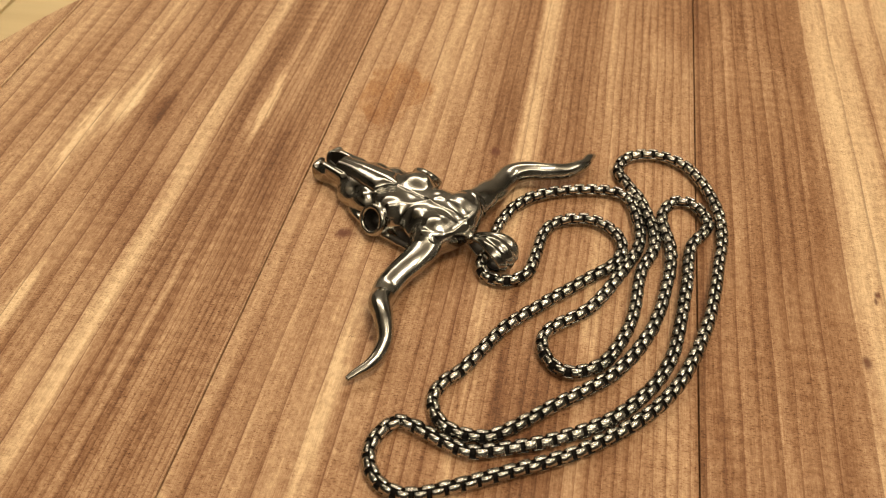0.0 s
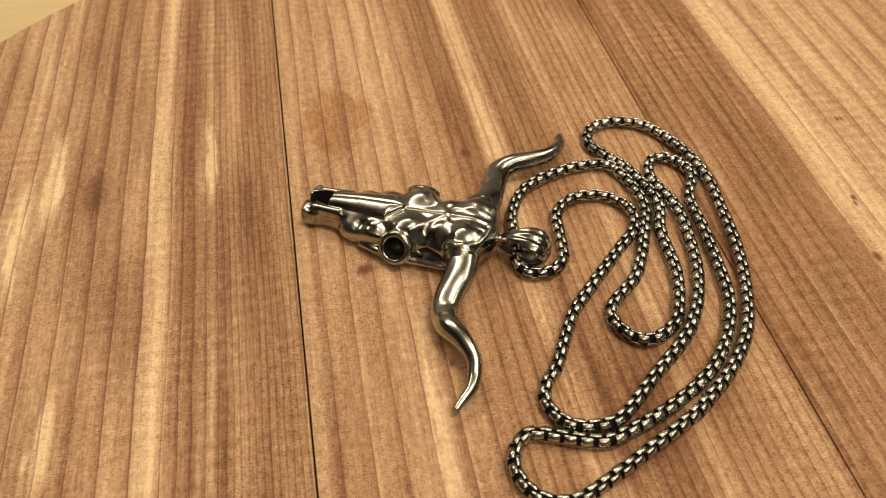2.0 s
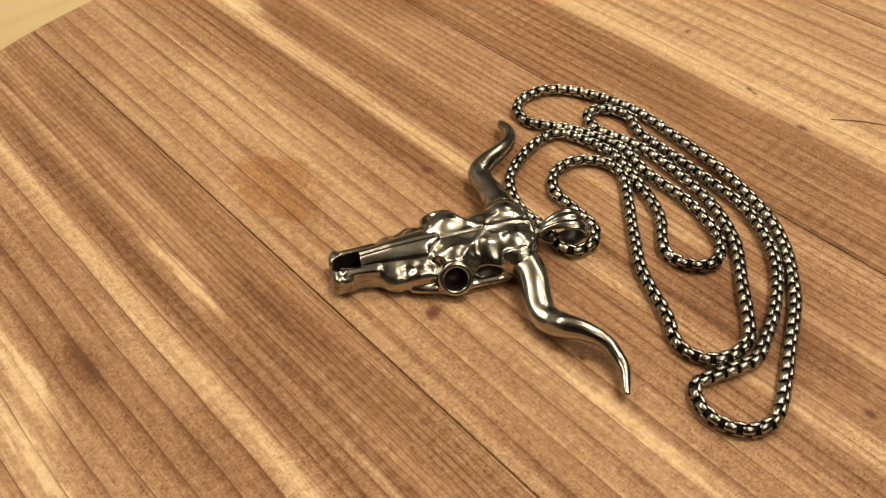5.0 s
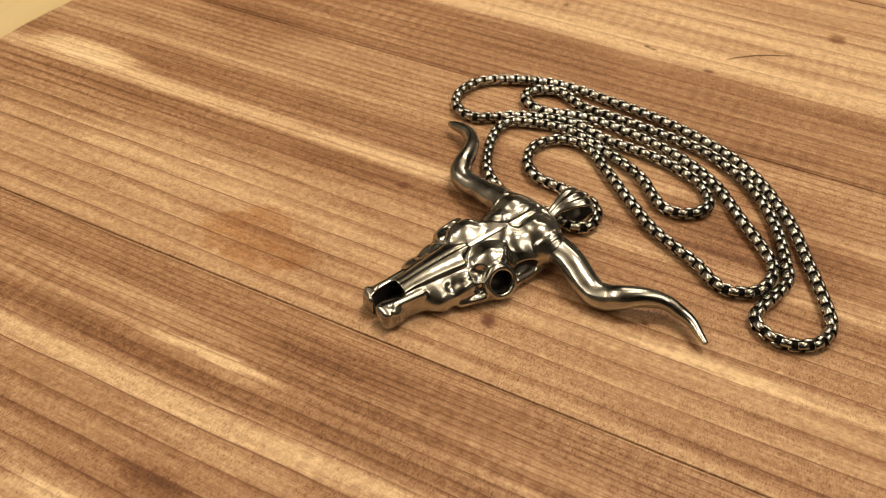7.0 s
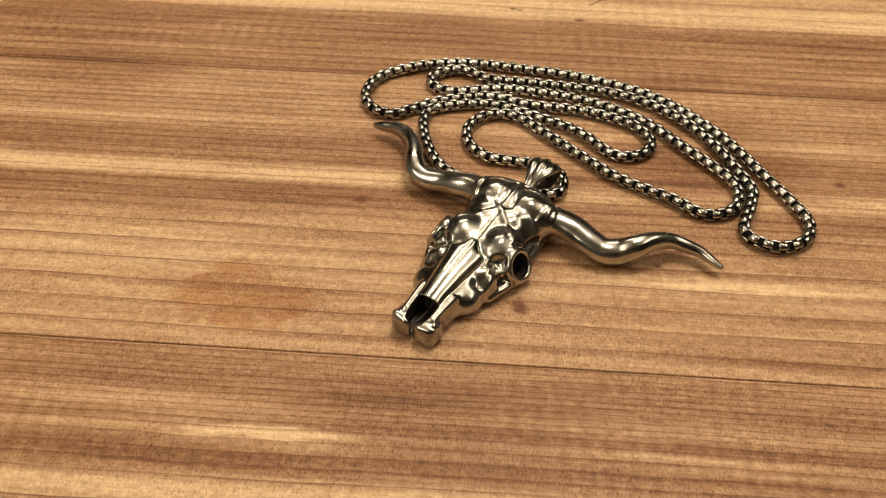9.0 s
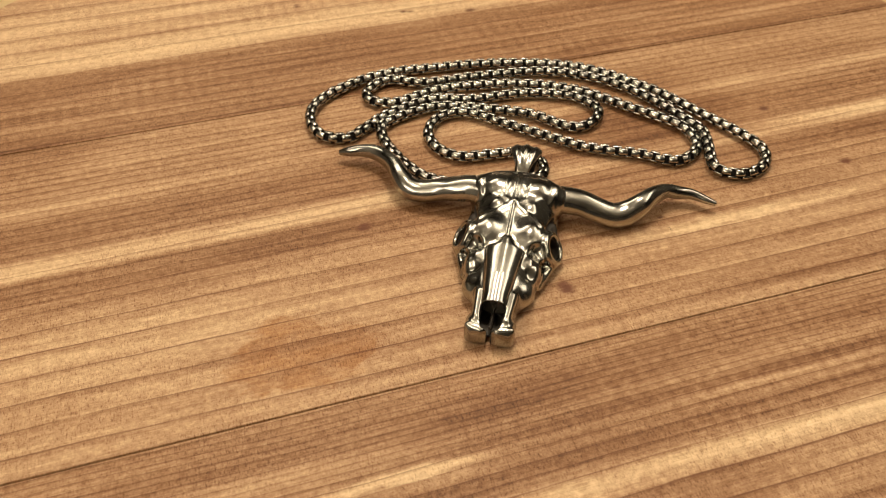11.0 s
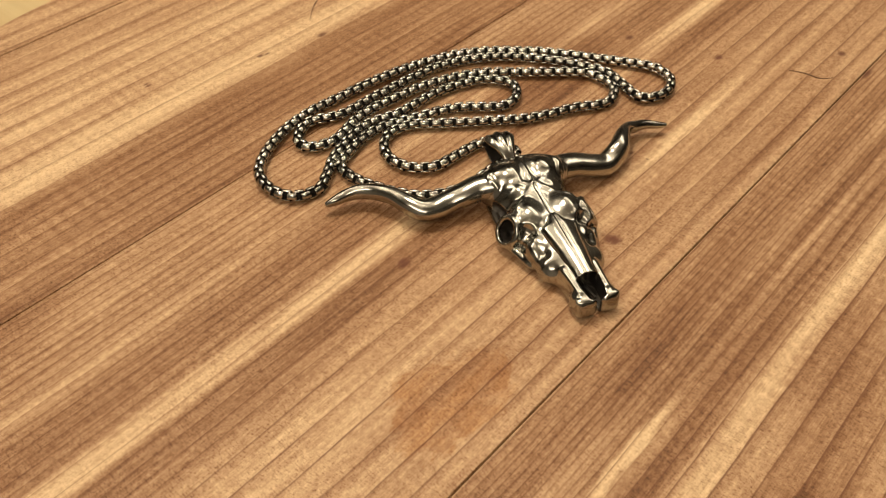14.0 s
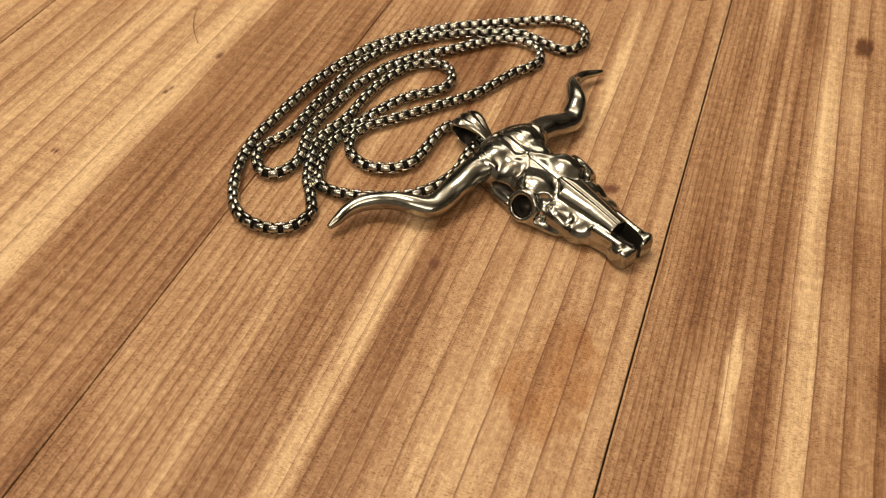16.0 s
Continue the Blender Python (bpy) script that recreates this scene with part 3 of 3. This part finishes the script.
def surface_nets(field, origin, step):
    """A closed surface where the field is nought: one point a cell, one face an edge that is crossed."""
    inside = field < 0
    corners = [(i, j, k) for i in (0, 1) for j in (0, 1) for k in (0, 1)]
    nx, ny, nz = (n - 1 for n in field.shape)

    def at(c, f=field):
        return f[c[0]:c[0] + nx, c[1]:c[1] + ny, c[2]:c[2] + nz]

    total = sum(at(c, inside).astype(np.int8) for c in corners)
    active = (total > 0) & (total < 8)
    pos, hits = np.zeros((nx, ny, nz, 3), np.float32), np.zeros((nx, ny, nz), np.float32)
    for c in corners:
        for axis in range(3):
            if c[axis]:
                continue
            e = tuple(1 if q == axis else c[q] for q in range(3))
            fa, fb = at(c), at(e)
            cross = ((fa < 0) != (fb < 0)) & active
            t = np.where(cross, fa / np.where(cross, fa - fb, 1), 0)
            for q in range(3):
                pos[..., q] += np.where(cross, c[q] + (t if q == axis else 0), 0)
            hits += cross
    index = -np.ones((nx, ny, nz), np.int64)
    where = np.argwhere(active)
    index[active] = np.arange(len(where))
    verts = (where + pos[active] / hits[active][:, None]) * step + np.array(origin)
    faces = []
    for axis in range(3):
        b, c = [q for q in range(3) if q != axis] if axis != 1 else (2, 0)
        lo = [slice(1, -1)] * 3
        f0, f1 = inside[1:-1, 1:-1, 1:-1], np.roll(inside, -1, axis)[1:-1, 1:-1, 1:-1]
        cells = np.argwhere(f0 != f1) + 1
        down = f0[f0 != f1]
        quad = []
        for ob, oc in ((0, 0), (1, 0), (1, 1), (0, 1)):
            q = cells.copy()
            q[:, b] -= 1 - ob
            q[:, c] -= 1 - oc
            quad.append(index[q[:, 0], q[:, 1], q[:, 2]])
        quad = np.stack(quad, 1)
        good = (quad >= 0).all(1)
        quad, down = quad[good], down[good]
        faces.append(np.where(down[:, None], quad, quad[:, ::-1]))
    return verts, np.concatenate(faces)


def skull():
    step = 0.16
    us = np.arange(-12.6, 12.61, step, dtype=np.float32)
    vs, ws = np.arange(3.6, 50.4, step, dtype=np.float32), np.arange(-0.4, 10.4, step, dtype=np.float32)
    a, v, w = np.meshgrid(np.abs(us), vs, ws, indexing="ij")
    field, dark = skull_field(a, v, w)
    verts, faces = surface_nets(field, (us[0], vs[0], ws[0]), step)
    # the dark material where hollowed out
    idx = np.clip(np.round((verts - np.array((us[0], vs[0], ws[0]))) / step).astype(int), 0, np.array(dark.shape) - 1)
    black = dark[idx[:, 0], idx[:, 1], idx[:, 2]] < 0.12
    # smoothed, then drawn back to the true surface
    slopes = np.gradient(field, step)
    low = np.array((us[0], vs[0], ws[0]))

    def read(grid, at):
        q = np.clip((at - low) / step, 0, np.array(grid.shape) - 1.001)
        i = q.astype(int)
        f = q - i
        total = 0.0
        for corner in range(8):
            b = np.array((corner & 1, corner >> 1 & 1, corner >> 2))
            total = total + np.prod(np.where(b, f, 1 - f), axis=1) * grid[i[:, 0] + b[0], i[:, 1] + b[1], i[:, 2] + b[2]]
        return total

    def relax(points):
        total, hits = np.zeros_like(points), np.zeros(len(points))
        for i in range(4):
            np.add.at(total, faces[:, i], points[faces[:, (i + 1) % 4]])
            np.add.at(hits, faces[:, i], 1)
        return 0.45 * points + 0.55 * total / np.maximum(hits, 1)[:, None]

    for _ in range(3):
        verts = relax(relax(verts))
        slope = np.stack([read(g, verts) for g in slopes], 1)
        pull = read(field, verts) / np.maximum((slope ** 2).sum(1), 0.15)
        verts = verts - np.clip(pull, -0.12, 0.12)[:, None] * slope
    verts = relax(verts)
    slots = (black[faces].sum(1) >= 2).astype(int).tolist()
    ob = new("skull", mesh_from("skull", verts / 1000, faces.tolist(), [SILVER, DARK_SILVER], True, slots))
    bm = bmesh.new()
    bm.from_mesh(ob.data)
    bmesh.ops.recalc_face_normals(bm, faces=bm.faces)
    bm.to_mesh(ob.data), bm.free()
    ob.parent = pendant
    return ob


def tube(name, centres, radii, material, parent, segments=36, bumpy=0.0, twist=0.0, flat=0.0, label=""):
    """A round tapering tube along a smooth line; millimetres."""
    path = spline([(*c, r) for c, r in zip(centres, radii)], 12)
    verts, faces = [], []
    n = len(path)
    for i, (x, y, z, r) in enumerate(path):
        tangent = Vector(path[min(i + 1, n - 1)][:3] - path[max(i - 1, 0)][:3]).normalized()
        side = tangent.cross(Vector((0, 0, 1))).normalized()
        up = side.cross(tangent)
        for j in range(segments):
            a = 2 * math.pi * j / segments
            lumpy = bumpy * noise.noise(Vector((x * 0.25, y * 0.25, 1.3 * math.cos(a)))) + bumpy * noise.noise(Vector((1.3 * math.sin(a), y * 0.2, x * 0.2)))
            ridged = twist * (math.cos(2 * a + 5.5 * i / n) + 0.5 * math.cos(3 * a - 7.0 * i / n)) * min(1.0, 6 * i / n)
            broad = 1 + flat * smooth_step(0.65, 0.35, i / n)
            p = Vector((x, y, z)) + (side * math.cos(a) * broad + up * math.sin(a) * (2 - broad)) * r * (1 + lumpy + ridged)
            verts.append(p / 1000)
    for i in range(n - 1):
        for j in range(segments):
            k = (j + 1) % segments
            faces.append((i * segments + j, i * segments + k, (i + 1) * segments + k, (i + 1) * segments + j))
    for start, flip in ((0, True), ((n - 1) * segments, False)):
        tip = path[0 if flip else -1]
        out = tip[:3] - path[1 if flip else -2][:3]
        verts.append(Vector(tip[:3] + out / np.linalg.norm(out) * tip[3] * 0.6) / 1000)
        c = len(verts) - 1
        for j in range(segments):
            k = (j + 1) % segments
            faces.append((c, start + k, start + j) if flip else (c, start + j, start + k))
    ob = new(name, mesh_from(name, verts, faces, [material], True))
    ob.parent = parent
    return tagged(ob, label)


# the horns' centre lines and radii: u, v, w, radius
HORN_BY_CHAIN = ((6.6, 10.4, 5.7, 3.3), (10.5, 9.6, 5.3, 3.1), (14, 9.9, 4.75, 2.88), (17.5, 10.0, 3.9, 2.68), (21, 10.5, 3.35, 2.62), (24, 10.3, 3.5, 2.55), (26.5, 7.96, 4.2, 2.27),
                 (29, 4.33, 4.4, 2.02), (32, 1.4, 4.0, 1.9), (35, -0.1, 3.8, 1.68), (38, -0.5, 3.4, 1.42), (41, 0.0, 3.0, 1.1), (43.2, 0.04, 2.4, 0.62))
HORN_OPEN = ((-6.6, 9.9, 5.5, 3.3), (-10.5, 8.9, 5.0, 3.0), (-14, 8.9, 4.65, 2.82), (-17.5, 9.4, 3.8, 2.72), (-21, 9.3, 2.95, 2.72), (-24, 8.0, 3.2, 2.68), (-26.5, 6.4, 4.45, 2.5),
             (-29, 3.2, 4.8, 2.08), (-32, 0.0, 4.0, 1.66), (-35, -1.2, 3.1, 1.46), (-38, -1.5, 2.8, 1.2), (-41, -0.7, 2.45, 0.92), (-43.2, -0.15, 2.25, 0.55))


def horns():
    for line in (HORN_BY_CHAIN, HORN_OPEN):
        tube("horn", [row[:3] for row in line], [row[3] for row in line], SILVER, pendant, 48, bumpy=0.035, twist=0.03, flat=0.07)


def bail():
    """A fluted loop that widens away from the skull; the chain runs through it."""
    loop = spline([(3.6, 4.6), (1.4, 6.3), (-1.6, 7.4), (-4.4, 7.2), (-6.2, 5.6), (-6.5, 3.4), (-4.8, 1.5), (-2.0, 0.9), (1.0, 2.2), (3.2, 3.6)], 7, closed=True)
    across, thick = 25, 0.75
    centre = np.array([-2.0, 4.2])
    verts, faces, slots, n = [], [], [], len(loop)
    for i, (v, w) in enumerate(loop):
        t = loop[(i + 1) % n] - loop[i - 1]
        t = t / np.linalg.norm(t)
        normal = np.array([-t[1], t[0]])
        if np.dot(normal, np.array([v, w]) - centre) < 0:
            normal = -normal
        away = smooth_step(3.6, -4.5, v)
        half = 1.25 + 2.35 * away * (0.45 + 0.55 * smooth_step(1.0, 6.0, w))
        for layer in (0, 1):
            for j in range(across):
                s = -1 + 2 * j / (across - 1)
                flute = 0.19 * math.cos(s * math.pi * 3.0) * (1 - s ** 4) if layer else 0.0
                curl = -0.7 * s * s * away
                edge = 1 - 0.35 * s ** 8
                h = (thick * edge if layer else 0.0) + flute * away + curl
                p = np.array([v, w]) + normal * h
                verts.append((half * s / 1000, p[0] / 1000, max(p[1], 0.15) / 1000))
    row = across * 2
    for i in range(n):
        k = (i + 1) % n
        for j in range(across - 1):
            faces.append((i * row + across + j, i * row + across + j + 1, k * row + across + j + 1, k * row + across + j))
            faces.append((i * row + j + 1, i * row + j, k * row + j, k * row + j + 1))
            slots += [0, 1]
        faces.append((i * row, i * row + across, k * row + across, k * row))
        faces.append((i * row + across - 1, k * row + across - 1, k * row + row - 1, i * row + row - 1))
        slots += [0, 0]
    me = mesh_from("bail", verts, faces, [SILVER, DARK_SILVER], True, slots)
    bm = bmesh.new()
    bm.from_mesh(me)
    bmesh.ops.recalc_face_normals(bm, faces=bm.faces)
    bm.to_mesh(me), bm.free()
    ob = new("bail", me)
    ob.parent = pendant
    tagged(ob, "fluted silver bail that the chain runs through")
    tube("jump_ring", [(0, 3.2, 4.4), (0, 4.2, 4.8), (0, 5.4, 5.2)], (1.3, 1.15, 1.7), SILVER, pendant, 20)


def hallmark():
    """A tiny stamped oval with illegible marks low on one horn."""
    for k in range(3):
        ob = part("stamp_mark", box(-0.00014, 0.00014, -0.00006, 0.00006, -0.0003, 0.0003), DARK_SILVER, pendant, "small dark stamped mark")
        ob.matrix_basis = pose(0.0112 + 0.0006 * k, 0.01278, 0.0043, 0, 0, -3)


# ---------------------------------------------------------------- chain
# The chain's course in millimetres, stretch by stretch, from the bail round and back to it.
COURSE = {
    "curl behind the bail": ((3.0, -20.5), (7.7, -21.0), (11.4, -17.6), (12.6, -11.1), (13.8, -4.0), (17.7, 0.1), (23.4, 1.2), (28.4, -1.4), (30.7, -6.4), (29.1, -12.0)),
    "long stretch to the low bend": ((24.1, -17.2), (12.4, -29.4), (8.0, -34.9), (2.3, -45.5), (-0.7, -49.2), (-2.1, -53.1), (-0.6, -57.3), (2.4, -59.6), (6.9, -60.1)),
    "back up to the small curl": ((11.4, -58.6), (20.8, -50.5), (31.2, -41.0), (37.9, -28.3), (40.9, -13.5), (41.2, -4.8), (39.2, 4.5), (41.2, 10.2), (44.7, 11.3), (47.8, 8.6), (49.2, 3.7), (45.9, -2.7)),
    "down to the far loop": ((45.1, -7.6), (44.4, -17.8), (41.4, -36.4), (33.6, -49.3), (23.0, -57.2), (11.4, -62.2), (6.5, -63.5), (2.2, -62.5), (-6.2, -59.6), (-9.5, -61.5), (-11.0, -65.8), (-9.8, -70.2), (-6.5, -73.2), (-0.7, -73.4)),
    "outer stretch up to the top loop": ((12.1, -67.2), (27.2, -58.8), (40.9, -45.4), (48.5, -26.6), (51.7, -6.3), (52.4, 2.8), (51.2, 11.0), (47.7, 20.0), (42.7, 25.7), (35.9, 27.3), (30.5, 25.0), (28.6, 19.8)),
    "inner return": ((31.1, 14.8), (34.6, 9.0), (37.8, -3.3), (35.1, -13.6), (33.7, -26.9), (30.0, -37.2), (26.5, -40.9), (22.5, -42.5), (18.8, -41.0), (16.6, -36.8), (17.9, -32.3), (25.8, -24.5)),
    "under the horn to the bail": ((32.3, -11.0), (34.3, -5.4), (34.2, 0.8), (32.7, 7.0), (30.6, 10.8), (25.6, 11.9), (18.0, 10.5), (10.4, 7.2), (6.0, 2.4), (3.4, -3.9), (2.8, -9.6), (2.1, -13.7), (1.2, -17.4)),
}
LINK_PITCH = 1.47          # along the chain, from one link to the next
LINK_SIDE = 2.85           # outer width of the rounded section
CHAIN_Z = 1.50


def link_mesh():
    """One link of a rounded box chain: two plates bowed across the chain's line and an added black core; millimetres
    inside.
    """
    reach = LINK_SIDE / 2
    stations = ((-1.12, 0.20, 0.90), (-0.98, 0.03, 0.98), (0.0, 0.00, 1.0), (0.98, 0.03, 0.98), (1.12, 0.20, 0.90))   # along, drop, spread
    profile = ((-0.80, 0.50), (-0.72, 0.22), (-0.42, 0.06), (0.0, 0.0), (0.42, 0.06), (0.72, 0.22), (0.80, 0.50))     # across, drop
    wide = len(profile)
    verts, faces, slots = [], [], []
    for sign in (1, -1):
        k = len(verts)
        for x, drop, spread in stations:
            verts += [(x, sign * y * spread, sign * (reach - drop - fall)) for y, fall in profile]
        rim = list(range(wide)) + [wide * i + wide - 1 for i in range(1, 4)] + [wide * 4 + j for j in range(wide - 1, -1, -1)] + [wide * i for i in (3, 2, 1)]
        low = len(verts) - k
        verts += [(verts[k + n][0] * 0.96, verts[k + n][1] * 0.86, sign * 0.66) for n in rim]
        for i in range(4):
            for j in range(wide - 1):
                n = k + i * wide + j
                faces.append((n, n + wide, n + wide + 1, n + 1))
                slots.append(0)
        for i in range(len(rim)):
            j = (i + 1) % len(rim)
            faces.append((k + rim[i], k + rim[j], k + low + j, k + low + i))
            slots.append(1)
    # added core that fills the link, black as the shade inside
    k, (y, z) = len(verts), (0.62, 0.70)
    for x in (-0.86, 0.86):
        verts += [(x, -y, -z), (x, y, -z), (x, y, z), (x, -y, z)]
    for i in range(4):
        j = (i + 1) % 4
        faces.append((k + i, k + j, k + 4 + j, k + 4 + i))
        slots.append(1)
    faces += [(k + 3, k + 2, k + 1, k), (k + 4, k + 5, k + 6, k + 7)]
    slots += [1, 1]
    return mesh_from("link", [Vector(v) / 1000 for v in verts], faces, [CHAIN_METAL, GAP_SHADE_TARNISH], True, slots)


def chain():
    base = new("necklace_chain")
    tagged(base, "steel box chain with darkened gaps, looped on the cedar board", "necklace chain")
    points = []
    for name, stretch in COURSE.items():
        for k, (x, y) in enumerate(stretch):
            lift = {"under the horn to the bail": {10: 0.4, 11: 0.7, 12: 0.4}}.get(name, {}).get(k, 0.0)
            points.append((x, y, CHAIN_Z + lift))
    dense = spline(points, 24, closed=True)
    step = np.linalg.norm(np.diff(np.vstack([dense, dense[:1]]), axis=0), axis=1)
    along = np.concatenate([[0], np.cumsum(step)])
    total = along[-1]
    count = 2 * round(total / LINK_PITCH / 2)
    closed = np.vstack([dense, dense[:1]])

    def at(s):
        s = s % total
        return Vector([np.interp(s, along, closed[:, k]) for k in range(3)])

    me = link_mesh()
    rest_v, rest_f, rest_m = [], [], []
    base_v = [v.co.copy() for v in me.vertices]
    base_f = [tuple(p.vertices) for p in me.polygons]
    base_m = [p.material_index for p in me.polygons]
    for i in range(count):
        s = i * total / count
        p = at(s)
        tangent = (at(s + 0.8) - at(s - 0.8)).normalized()
        side = Vector((0, 0, 1)).cross(tangent).normalized()
        up = tangent.cross(side)
        roll = radians(45) + 0.45 * noise.noise(Vector((s * 0.03, 3.0, 1.0))) + random.uniform(-0.06, 0.06)
        if i % 2:
            roll += math.pi / 2
        b = side * math.cos(roll) + up * math.sin(roll)
        a = tangent.cross(b)
        wobble = Vector((random.uniform(-1, 1), random.uniform(-1, 1), 0)) * 0.05
        m = Matrix((tangent, b, a)).transposed().to_4x4()
        m.translation = (p + wobble) / 1000
        if i < 300:
            ob = new("link", me)
            ob.matrix_basis = m
            ob.parent = base
        else:
            k = len(rest_v)
            rest_v += [m @ v for v in base_v]
            rest_f += [tuple(q + k for q in f) for f in base_f]
            rest_m += base_m
    if rest_v:
        ob = new("joined_length", mesh_from("joined_length", rest_v, rest_f, [CHAIN_METAL, GAP_SHADE_TARNISH], True, rest_m))
        ob.parent = base
        tagged(ob, kind="stuff")


def loose_fibre(line, radius, label):
    """A thin dark fibre lying on the board; millimetres."""
    ob = tube("loose_fibre", [(x, y, radius * 0.9) for x, y in line], [radius * 0.6] + [radius] * (len(line) - 2) + [radius * 0.5], FIBRE, None, 8)
    tagged(ob, label, "wood fibre", "loose fibres")


room()
for lamp_row in LAMPS:
    unseen_ceiling_light(*lamp_row)
table()
round_board()
skull()
horns()
bail()
hallmark()
chain()
loose_fibre(((97.7, -46.1), (94.9, -40.1), (92.0, -35.7), (88.0, -31.2)), 0.15, "thin dark bent fibre lying across the pale grain")
loose_fibre(((-29.6, -98.6), (-33.4, -100.0), (-37.6, -100.4), (-40.2, -102.9)), 0.15, "thin dark fibre lying across the reddish plank")
loose_fibre(((-21.9, -41.0), (-21.6, -40.5), (-21.3, -40.8), (-20.9, -40.5)), 0.055, "tiny curled wood fibre beside the horn tip")
